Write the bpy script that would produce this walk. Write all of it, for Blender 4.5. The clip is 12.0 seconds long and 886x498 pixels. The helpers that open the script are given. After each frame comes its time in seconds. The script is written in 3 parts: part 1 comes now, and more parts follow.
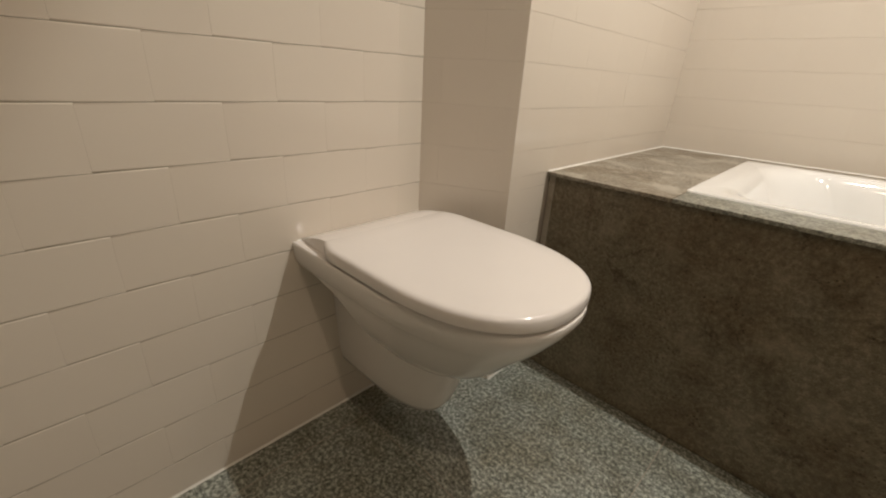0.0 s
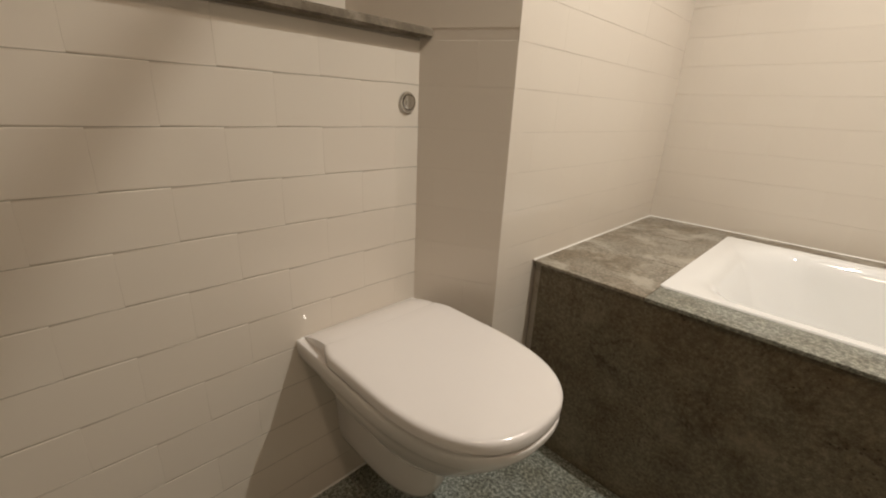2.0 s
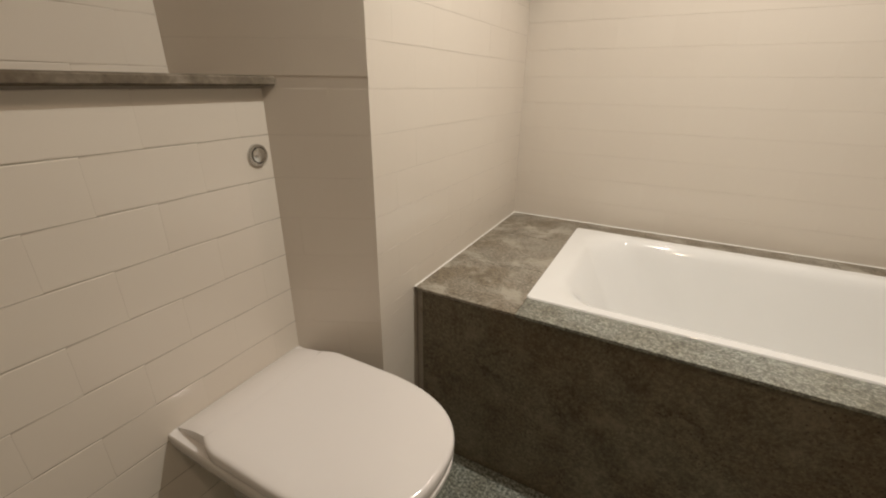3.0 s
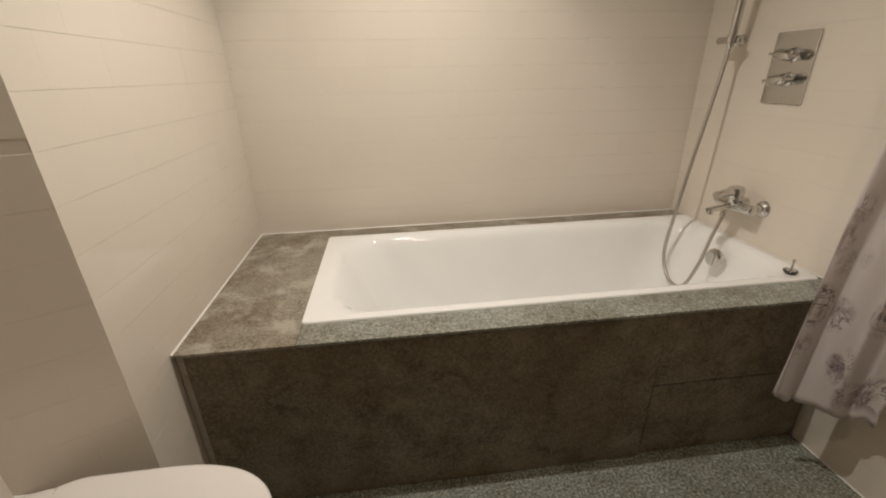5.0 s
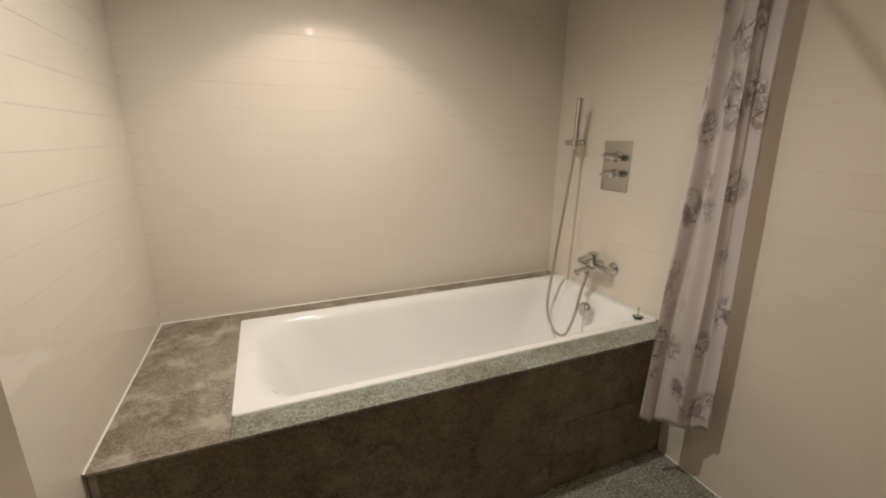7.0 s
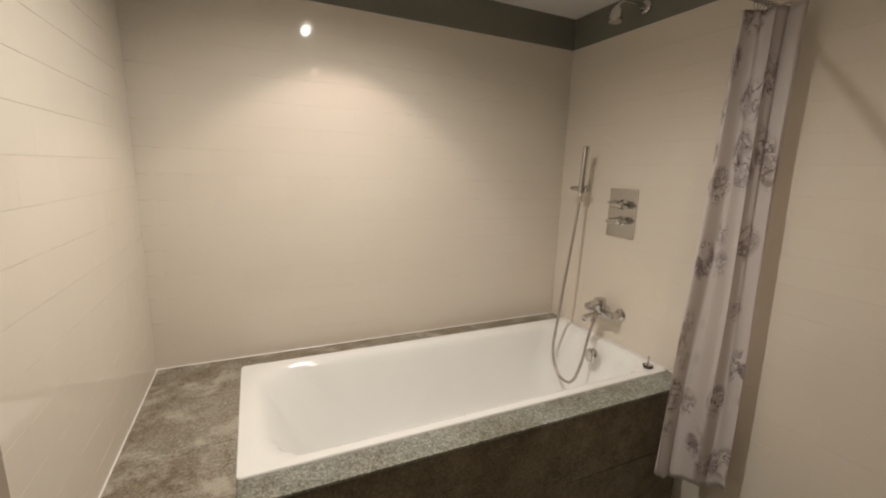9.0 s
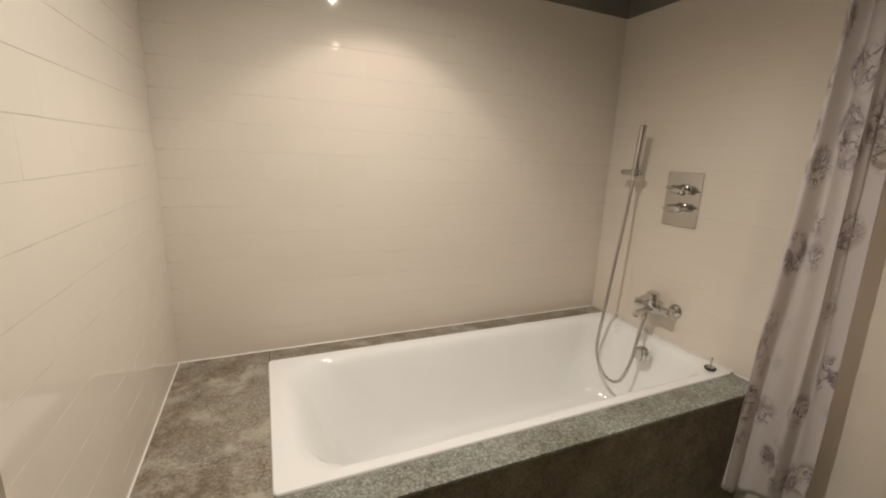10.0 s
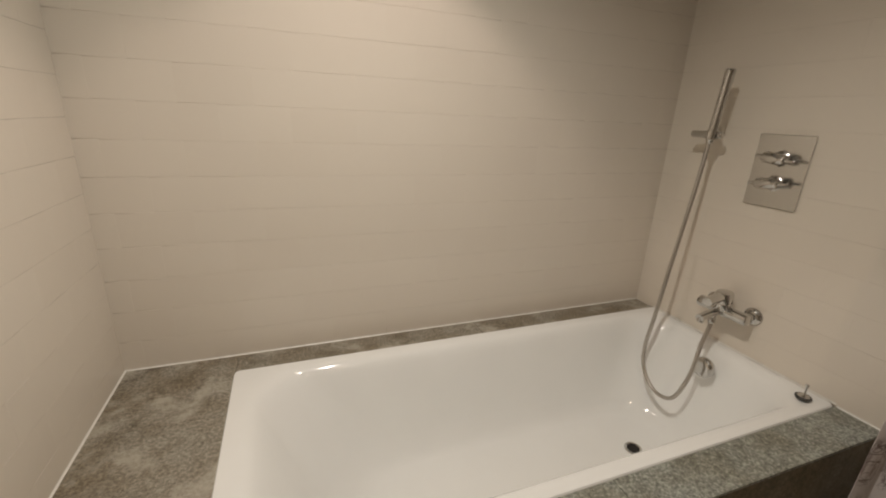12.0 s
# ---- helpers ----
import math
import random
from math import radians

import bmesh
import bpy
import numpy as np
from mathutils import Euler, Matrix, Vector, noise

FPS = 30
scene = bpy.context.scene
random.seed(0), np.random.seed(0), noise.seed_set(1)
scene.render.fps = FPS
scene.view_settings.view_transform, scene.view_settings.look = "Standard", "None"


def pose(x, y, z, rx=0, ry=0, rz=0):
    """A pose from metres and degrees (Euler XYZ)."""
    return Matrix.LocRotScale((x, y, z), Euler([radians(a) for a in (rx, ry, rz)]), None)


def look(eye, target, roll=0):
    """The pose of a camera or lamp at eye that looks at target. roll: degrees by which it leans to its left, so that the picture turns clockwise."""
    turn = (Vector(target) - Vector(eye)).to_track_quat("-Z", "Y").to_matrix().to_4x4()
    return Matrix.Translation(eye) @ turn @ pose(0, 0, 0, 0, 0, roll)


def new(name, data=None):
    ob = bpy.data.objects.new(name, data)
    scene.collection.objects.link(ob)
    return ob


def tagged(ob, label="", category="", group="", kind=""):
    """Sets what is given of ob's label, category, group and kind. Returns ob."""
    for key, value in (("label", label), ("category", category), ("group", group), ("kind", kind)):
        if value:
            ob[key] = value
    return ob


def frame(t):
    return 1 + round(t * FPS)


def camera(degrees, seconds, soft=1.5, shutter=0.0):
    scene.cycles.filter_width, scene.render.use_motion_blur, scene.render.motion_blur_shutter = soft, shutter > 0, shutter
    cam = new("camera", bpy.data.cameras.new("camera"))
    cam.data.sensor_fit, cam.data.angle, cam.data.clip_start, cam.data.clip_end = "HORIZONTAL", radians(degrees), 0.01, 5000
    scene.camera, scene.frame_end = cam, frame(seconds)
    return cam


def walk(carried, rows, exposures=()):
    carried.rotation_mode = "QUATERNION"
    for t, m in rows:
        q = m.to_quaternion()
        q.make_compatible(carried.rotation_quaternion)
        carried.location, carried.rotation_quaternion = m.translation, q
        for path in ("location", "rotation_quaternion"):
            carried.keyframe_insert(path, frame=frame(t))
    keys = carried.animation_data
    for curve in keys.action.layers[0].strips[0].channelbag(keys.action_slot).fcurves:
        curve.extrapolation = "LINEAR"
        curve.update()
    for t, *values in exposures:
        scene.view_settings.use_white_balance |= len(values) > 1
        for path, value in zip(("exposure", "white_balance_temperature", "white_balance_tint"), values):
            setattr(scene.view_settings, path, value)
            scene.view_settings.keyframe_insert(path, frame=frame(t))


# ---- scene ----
cam = camera(94.4, 12.0, soft=2.0)
PATH = [
    (0, (-1.539, -1.971, 0.865), (-2.806, -0.632, 0.09), 3.3),
    (0.5, (-1.552, -1.969, 0.826), (-2.826, -0.623, 0.075), 3.3),
    (1, (-1.542, -1.968, 0.839), (-2.833, -0.625, 0.112), 3.2),
    (1.5, (-1.518, -1.965, 0.931), (-2.847, -0.633, 0.255), 2.9),
    (2, (-1.499, -1.964, 1.061), (-2.831, -0.623, 0.407), 2.7),
    (2.5, (-1.514, -1.952, 1.179), (-2.7, -0.504, 0.474), 2.6),
    (3, (-1.506, -1.909, 1.227), (-2.384, -0.276, 0.478), 0.6),
    (3.5, (-1.477, -1.868, 1.248), (-1.937, -0.086, 0.465), -0.6),
    (3.7, (-1.451, -1.865, 1.243), (-1.753, -0.051, 0.457), -1.3),
    (5.3, (-1.525, -1.971, 1.348), (-1.068, -0.189, 0.563), -0.1),
    (5.5, (-1.542, -1.985, 1.353), (-0.923, -0.265, 0.542), 0.6),
    (6, (-1.588, -2.012, 1.371), (-0.887, -0.301, 0.61), 0.4),
    (6.5, (-1.612, -2.048, 1.412), (-0.872, -0.311, 0.754), 0.3),
    (7, (-1.639, -2.064, 1.455), (-0.872, -0.292, 0.934), 0.5),
    (7.5, (-1.658, -2.084, 1.495), (-0.876, -0.288, 1.088), 0.7),
    (7.7, (-1.655, -2.096, 1.519), (-0.876, -0.293, 1.138), 0.8),
    (9.3, (-1.739, -1.932, 1.516), (-0.904, -0.155, 1.132), 1.9),
    (9.5, (-1.755, -1.884, 1.506), (-0.923, -0.11, 1.105), 2.0),
    (10, (-1.782, -1.781, 1.483), (-0.994, 0.002, 1.039), 2.3),
    (10.5, (-1.794, -1.7, 1.48), (-1.069, 0.098, 0.988), 2.8),
    (11, (-1.734, -1.599, 1.48), (-1.084, 0.216, 0.946), 2.9),
    (11.5, (-1.659, -1.488, 1.482), (-1.027, 0.317, 0.897), 3.0),
    (12, (-1.592, -1.411, 1.467), (-0.908, 0.361, 0.843), 2.6),
]
walk(cam, [(t, look(eye, target, roll)) for t, eye, target, roll in PATH],
     exposures=((0.0, 0.33), (1.0, 0.33), (2.0, 0.18), (3.0, 0.02), (5.5, 0.0), (9.5, 0.0), (10.5, -0.15), (11.5, -0.30), (12.0, -0.36)))

# ---- light settings ----
PINK, NEUTRAL, WARMER = (1.0, 0.79, 0.69), (1.0, 0.945, 0.85), (1.0, 0.755, 0.55)
# x, y, watts, cone in degrees, softness of the cone's edge, radius of the source, glow of the bulb, colour
LAMPS = ((-1.34, -0.45, 11.0, 101.0, 0.28, 0.016, 60.0, PINK),
         (-1.36, -0.88, 61.0, 163.0, 1.0, 0.014, 40.0, NEUTRAL),
         (-1.15, -2.05, 16.5, 166.0, 0.8, 0.025, 20.0, WARMER))

# ---- world, lamps ----
CEIL = 2.375
world = bpy.data.worlds.new("world")
world.use_nodes = True
world.node_tree.nodes["Background"].inputs[0].default_value = (0.02, 0.02, 0.02, 1)
scene.world = world


# ---- material helpers ----
class Nodes:
    """A small helper to wire a principled material."""

    def __init__(self, name):
        self.mat = bpy.data.materials.new(name)
        self.mat.use_nodes = True
        self.tree = self.mat.node_tree
        self.bsdf = self.tree.nodes["Principled BSDF"]
        self.coord = self.add("ShaderNodeTexCoord")

    def add(self, kind, **settings):
        n = self.tree.nodes.new(kind)
        for key, value in settings.items():
            n.inputs[key].default_value = value
        return n

    def link(self, a, b):
        self.tree.links.new(a, b)

    def noise(self, scale, detail=4.0, rough=0.55, distortion=0.0, where="Object"):
        n = self.add("ShaderNodeTexNoise", Scale=scale, Detail=detail, Roughness=rough, Distortion=distortion)
        self.link(self.coord.outputs[where], n.inputs["Vector"])
        return n.outputs["Fac"]

    def world_noise(self, scale, detail=4.0, rough=0.55, distortion=0.0):
        g = self.add("ShaderNodeNewGeometry")
        n = self.add("ShaderNodeTexNoise", Scale=scale, Detail=detail, Roughness=rough, Distortion=distortion)
        self.link(g.outputs["Position"], n.inputs["Vector"])
        return n.outputs["Fac"]

    def ramp(self, fac, stops):
        n = self.add("ShaderNodeValToRGB")
        n.color_ramp.elements[0].position, n.color_ramp.elements[0].color = stops[0][0], (*stops[0][1], 1)
        n.color_ramp.elements[1].position, n.color_ramp.elements[1].color = stops[-1][0], (*stops[-1][1], 1)
        for p, c in stops[1:-1]:
            n.color_ramp.elements.new(p).color = (*c, 1)
        self.link(fac, n.inputs["Fac"])
        return n.outputs["Color"]

    def mix(self, a, b, fac, blend="MIX"):
        n = self.add("ShaderNodeMix")
        n.data_type, n.blend_type = "RGBA", blend
        for value, slot in ((fac, 0), (a, 6), (b, 7)):
            if hasattr(value, "is_linked"):
                self.link(value, n.inputs[slot])
            elif slot == 0:
                n.inputs[0].default_value = value
            else:
                n.inputs[slot].default_value = (*value, 1)
        return n.outputs[2]

    def scale_range(self, fac, low, high):
        n = self.add("ShaderNodeMapRange")
        n.inputs["To Min"].default_value, n.inputs["To Max"].default_value = low, high
        self.link(fac, n.inputs["Value"])
        return n.outputs["Result"]

    def bump(self, height, strength, distance):
        n = self.add("ShaderNodeBump", Strength=strength, Distance=distance)
        self.link(height, n.inputs["Height"])
        if self.bsdf.inputs["Normal"].is_linked:
            self.link(self.bsdf.inputs["Normal"].links[0].from_socket, n.inputs["Normal"])
        self.link(n.outputs["Normal"], self.bsdf.inputs["Normal"])

    def finish(self, colour=None, rough=None, metal=0.0):
        for value, key in ((colour, "Base Color"), (rough, "Roughness")):
            if hasattr(value, "is_linked"):
                self.link(value, self.bsdf.inputs[key])
            elif value is not None:
                self.bsdf.inputs[key].default_value = (*value, 1) if key == "Base Color" else value
        self.bsdf.inputs["Metallic"].default_value = metal
        return self.mat


def tile_material():
    m = Nodes("glazed_tile")
    info = m.add("ShaderNodeObjectInfo")
    tone = m.ramp(info.outputs["Random"], [(0, (0.752, 0.690, 0.605)), (1, (0.766, 0.706, 0.621))])
    smear = m.world_noise(2.3, 5)
    col = m.mix(tone, (0.69, 0.610, 0.515), m.scale_range(smear, 0.0, 0.25))
    m.bump(m.world_noise(9, 2), 0.12, 0.006)
    m.bump(m.world_noise(160, 2), 0.05, 0.0006)
    m.bsdf.inputs["Specular IOR Level"].default_value = 0.36
    return m.finish(col, m.scale_range(m.world_noise(6, 4), 0.05, 0.09))


def plaster_material(name, low, high, rough=0.7):
    m = Nodes(name)
    col = m.ramp(m.world_noise(3, 6), [(0.3, low), (0.7, high)])
    m.bump(m.world_noise(220, 3), 0.15, 0.001)
    return m.finish(col, rough)


def granite_material(name, dark, mid, light, warm, speck=170, contrast=1.0, rough=(0.32, 0.55), pale=0.05, pitted=0.3):
    m = Nodes(name)
    grain = m.world_noise(speck, 3, 0.65)
    fine = m.world_noise(speck * 3.1, 2, 0.6)
    both = m.mix(grain, fine, 0.35)
    spread = 0.13 / contrast
    col = m.ramp(both, [(0.5 - spread, dark), (0.5, mid), (0.5 + spread, light)])
    chips = m.add("ShaderNodeTexVoronoi", Scale=speck * 0.55)
    g = m.add("ShaderNodeNewGeometry")
    m.link(g.outputs["Position"], chips.inputs["Vector"])
    chip = m.ramp(chips.outputs["Distance"], [(0.10, (1, 1, 1)), (0.24, (0, 0, 0))])
    col = m.mix(col, light, m.mix((0, 0, 0), chip, 0.45))
    cloud = m.ramp(m.world_noise(4.5, 7, 0.66, 0.15), [(0.40, (0, 0, 0)), (0.62, (1, 1, 1))])
    col = m.mix(col, warm, m.mix((0, 0, 0), cloud, 0.75), "MULTIPLY")
    patch = m.ramp(m.world_noise(7.5, 8, 0.68, 0.2), [(0.52, (0, 0, 0)), (0.64, (1, 1, 1))])
    col = m.mix(col, light, m.mix((0, 0, 0), patch, pale))
    pits = m.add("ShaderNodeTexVoronoi", Scale=85.0)
    pits.inputs["Randomness"].default_value = 1.0
    m.link(g.outputs["Position"], pits.inputs["Vector"])
    hole = m.ramp(pits.outputs["Distance"], [(0.14, (0.30, 0.28, 0.25)), (0.26, (1, 1, 1))])
    col = m.mix(col, hole, m.mix((0, 0, 0), m.ramp(m.world_noise(9, 3), [(0.50, (0, 0, 0)), (0.58, (1, 1, 1))]), pitted), "MULTIPLY")
    stain = m.ramp(m.world_noise(11, 7, 0.7), [(0.50, (1, 1, 1)), (0.66, (0.62, 0.60, 0.55))])
    col = m.mix(col, stain, 0.8, "MULTIPLY")
    if pitted > 0.5:
        vein = m.ramp(m.world_noise(2.3, 9, 0.62, 0.3), [(0.488, (1, 1, 1)), (0.5, (0.5, 0.47, 0.43)), (0.512, (1, 1, 1))])
        broken = m.ramp(m.world_noise(8, 4), [(0.50, (0, 0, 0)), (0.60, (1, 1, 1))])
        col = m.mix(col, vein, broken, "MULTIPLY")
    m.bump(both, 0.25, 0.0012)
    return m.finish(col, m.scale_range(m.world_noise(14, 5), rough[0], rough[1]))


def glaze_material(name, colour, rough=0.06):
    m = Nodes(name)
    col = m.mix(colour, tuple(c * 0.94 for c in colour), m.world_noise(5, 4))
    m.bump(m.world_noise(14, 2), 0.04, 0.004)
    return m.finish(col, m.scale_range(m.world_noise(30, 5), rough, rough + 0.05))


def chrome_material(name, colour, low, high):
    m = Nodes(name)
    return m.finish(colour, m.scale_range(m.world_noise(60, 5), low, high), 1.0)


def curtain_material():
    """White polyester with purple-grey sketched sprigs, thin enough to let light through."""
    m = Nodes("printed_curtain_cloth")
    uv = m.coord.outputs["UV"]

    def tex(kind, scale, **settings):
        n = m.add(kind, Scale=scale, **settings)
        m.link(uv, n.inputs["Vector"])
        return n

    lines = tex("ShaderNodeTexNoise", 8.0, Detail=3.0, Roughness=0.6, Distortion=2.2).outputs["Fac"]
    thin = m.ramp(lines, [(0.474, (0, 0, 0)), (0.490, (1, 1, 1)), (0.504, (1, 1, 1)), (0.522, (0, 0, 0))])
    spots = tex("ShaderNodeTexVoronoi", 6.2, Randomness=0.8).outputs["Distance"]
    near = m.ramp(spots, [(0.36, (1, 1, 1)), (0.52, (0, 0, 0))])
    blot = tex("ShaderNodeTexNoise", 13.0, Detail=4.0, Roughness=0.7, Distortion=0.8).outputs["Fac"]
    fill = m.ramp(blot, [(0.44, (0, 0, 0)), (0.58, (1, 1, 1))])
    petals = m.mix(fill, near, 1.0, "MULTIPLY")
    stems = m.mix(thin, near, 1.0, "MULTIPLY")
    tint = m.ramp(tex("ShaderNodeTexNoise", 2.6, Detail=2.0).outputs["Fac"], [(0.42, (0.35, 0.285, 0.325)), (0.58, (0.42, 0.34, 0.31))])
    hue = m.ramp(tex("ShaderNodeTexNoise", 3.0, Detail=2.0).outputs["Fac"], [(0.4, (0.15, 0.105, 0.125)), (0.6, (0.22, 0.155, 0.13))])
    col = m.mix((0.79, 0.745, 0.74), tint, m.mix((0, 0, 0), petals, 0.85))
    col = m.mix(col, hue, m.mix((0, 0, 0), stems, 0.8))
    weave = tex("ShaderNodeTexNoise", 420.0, Detail=1.0).outputs["Fac"]
    m.bump(weave, 0.12, 0.0006)
    m.finish(col, 0.62)
    thin_cloth = m.add("ShaderNodeBsdfTranslucent")
    m.link(col, thin_cloth.inputs["Color"])
    both = m.add("ShaderNodeMixShader", Fac=0.38)
    m.link(m.bsdf.outputs["BSDF"], both.inputs[1])
    m.link(thin_cloth.outputs["BSDF"], both.inputs[2])
    m.link(both.outputs["Shader"], m.tree.nodes["Material Output"].inputs["Surface"])
    return m.mat


def glow_material(name, colour, strength):
    m = Nodes(name)
    m.bsdf.inputs["Emission Color"].default_value = (*colour, 1)
    m.bsdf.inputs["Emission Strength"].default_value = strength
    return m.finish((0.8, 0.8, 0.8), 0.4)


TILE = tile_material()
GROUT = plaster_material("grout", (0.66, 0.595, 0.515), (0.72, 0.655, 0.575), 0.4)
# a darker tone, so that the end wall's joints show
END_GROUT = plaster_material("darker_grout", (0.48, 0.43, 0.37), (0.56, 0.51, 0.44), 0.6)
GREY_GROUT = plaster_material("greyed_grout", (0.33, 0.29, 0.24), (0.42, 0.375, 0.315), 0.8)
PAINT = plaster_material("wall_paint", (0.36, 0.33, 0.285), (0.42, 0.385, 0.335))
CEILING_PAINT = plaster_material("ceiling_paint", (0.78, 0.76, 0.72), (0.82, 0.80, 0.77), 0.8)
BAND_PAINT = plaster_material("grey_green_paint", (0.17, 0.17, 0.145), (0.20, 0.20, 0.17), 0.5)
FLOOR_STONE = granite_material("speckled_granite", (0.080, 0.090, 0.077), (0.250, 0.270, 0.238), (0.62, 0.655, 0.59), (0.62, 0.55, 0.44), 110, 1.15, pale=0.10, pitted=0.35)
DECK_STONE = granite_material("honed_granite", (0.160, 0.144, 0.114), (0.295, 0.270, 0.222), (0.48, 0.448, 0.380), (0.58, 0.49, 0.37), 115, 0.95, pale=0.75, pitted=0.6)
RAIL_STONE = granite_material("speckled_honed_granite", (0.12, 0.128, 0.113), (0.27, 0.28, 0.25), (0.54, 0.56, 0.505), (0.72, 0.66, 0.57), 130, 1.0, pale=0.12)
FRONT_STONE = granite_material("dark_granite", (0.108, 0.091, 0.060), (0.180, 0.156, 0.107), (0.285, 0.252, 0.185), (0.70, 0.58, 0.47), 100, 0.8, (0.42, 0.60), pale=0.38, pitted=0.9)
SHELF_STONE = granite_material("shelf_granite", (0.36, 0.325, 0.272), (0.42, 0.383, 0.325), (0.48, 0.443, 0.380), (0.85, 0.81, 0.75), 110, 0.5, (0.45, 0.6))
EDGE_STONE = granite_material("rough_granite_edge", (0.13, 0.104, 0.072), (0.23, 0.192, 0.142), (0.40, 0.352, 0.285), (0.55, 0.49, 0.42), 22, 0.7, (0.6, 0.8))
CERAMIC = glaze_material("sanitary_ceramic", (0.84, 0.81, 0.775))
LID_PLASTIC = glaze_material("seat_plastic", (0.85, 0.815, 0.785), 0.12)
ENAMEL = glaze_material("bath_enamel", (0.93, 0.935, 0.92), 0.06)
SILICONE = plaster_material("white_silicone", (0.78, 0.76, 0.70), (0.84, 0.82, 0.77), 0.35)
CHROME = chrome_material("chrome", (0.62, 0.61, 0.59), 0.05, 0.12)
BRUSHED = chrome_material("satin_chrome_plate", (0.60, 0.59, 0.565), 0.14, 0.24)
HOSE_METAL = chrome_material("hose_steel", (0.50, 0.465, 0.42), 0.36, 0.46)
RUBBER = plaster_material("black_rubber", (0.02, 0.02, 0.018), (0.04, 0.038, 0.034), 0.45)
# near-black that puts the shade of gaps and the drain into colour
GAP_SHADE = plaster_material("gap_shade_black", (0.015, 0.014, 0.012), (0.025, 0.022, 0.02), 0.9)
CLOTH = curtain_material()


# ---- mesh helpers ----
def part(name, bm, material, parent=None, label="", smooth=False):
    mesh = bpy.data.meshes.new(name)
    bmesh.ops.recalc_face_normals(bm, faces=bm.faces)
    bm.to_mesh(mesh)
    bm.free()
    mesh.materials.append(material)
    if smooth:
        mesh.shade_smooth()
        mesh.set_sharp_from_angle(angle=radians(38))
    ob = new(name, mesh)
    if parent:
        ob.parent = parent
    return tagged(ob, label)


def thing(name, label, category, group="", kind=""):
    return tagged(new(name), label, category, group, kind)


def add_box(bm, x0, x1, y0, y1, z0, z1, bevel=0.0, segments=2):
    verts = [bm.verts.new((x, y, z)) for x in (x0, x1) for y in (y0, y1) for z in (z0, z1)]
    for i in ((0, 1, 3, 2), (4, 6, 7, 5), (0, 4, 5, 1), (2, 3, 7, 6), (0, 2, 6, 4), (1, 5, 7, 3)):
        bm.faces.new([verts[k] for k in i])
    if bevel:
        edges = list({e for v in verts for e in v.link_edges})
        bmesh.ops.bevel(bm, geom=edges, offset=bevel, segments=segments, affect="EDGES", profile=0.6)
    return bm


def box(*size, bevel=0.0, segments=2):
    return add_box(bmesh.new(), *size, bevel=bevel, segments=segments)


def add_rings(bm, rings, cap_start=True, cap_end=True, closed=True):
    """Skin a list of rings, each a list of points of one length."""
    rows = [[bm.verts.new(p) for p in ring] for ring in rings]
    n = len(rows[0])
    for a, b in zip(rows, rows[1:]):
        for i in range(n if closed else n - 1):
            j = (i + 1) % n
            bm.faces.new((a[i], a[j], b[j], b[i]))
    if cap_start:
        bm.faces.new(rows[0][::-1])
    if cap_end:
        bm.faces.new(rows[-1])
    return bm


def add_turned(bm, start, axis, profile, sides=28):
    """A turned body: profile rows of (distance along the axis, radius)."""
    axis = Vector(axis).normalized()
    side = axis.orthogonal().normalized()
    up = axis.cross(side)
    rings = []
    for d, r in profile:
        r = max(r, 0.0004)
        rings.append([Vector(start) + axis * d + (side * math.cos(a) + up * math.sin(a)) * r
                      for a in (2 * math.pi * i / sides for i in range(sides))])
    return add_rings(bm, rings)


def rod(start, end, r, sides=24, edge=0.0015):
    start, end = Vector(start), Vector(end)
    length = (end - start).length
    return [(0, r - edge), (edge * 0.4, r - edge * 0.3), (edge, r), (length - edge, r), (length - edge * 0.4, r - edge * 0.3), (length, r - edge)], end - start


def add_rod(bm, start, end, r, sides=24, edge=0.0015):
    profile, axis = rod(start, end, r, sides, edge)
    return add_turned(bm, start, axis, profile, sides)


def smooth_path(points, steps):
    """Catmull-Rom through the points."""
    p = [Vector(q) for q in points]
    p = [2 * p[0] - p[1]] + p + [2 * p[-1] - p[-2]]
    out = []
    for i in range(1, len(p) - 2):
        for k in range(steps):
            t = k / steps
            a, b, c, d = p[i - 1:i + 3]
            out.append(0.5 * (2 * b + (c - a) * t + (2 * a - 5 * b + 4 * c - d) * t * t + (3 * b - a - 3 * c + d) * t ** 3))
    return out + [p[-2]]


def rounded_rect(x0, x1, y0, y1, r, z, per=8):
    """Points round a rectangle with corner radius r."""
    out = []
    for cx, cy, a0 in ((x1 - r, y1 - r, 0), (x0 + r, y1 - r, 90), (x0 + r, y0 + r, 180), (x1 - r, y0 + r, 270)):
        for i in range(per):
            a = radians(a0 + 90 * i / (per - 1))
            out.append(Vector((cx + r * math.cos(a), cy + r * math.sin(a), z)))
    return out


# ---- setting: floor, walls, ceiling ----
XE, XT, YF = -2.13, -2.347, -0.943     # end wall, toilet wall, bath front
YP0, YP1 = -1.225, -1.113              # splayed return between toilet wall and end wall
XR, LEDGE = -2.53, 1.2175              # recess wall above the cistern box, underside of its ledge
YB, BAND = -3.0, 2.21
GAP = 0.0006                           # depth of the joints


def structure(name, bm, material, label, category="wall"):
    return tagged(part(name, bm, material), label, category, kind="structure")


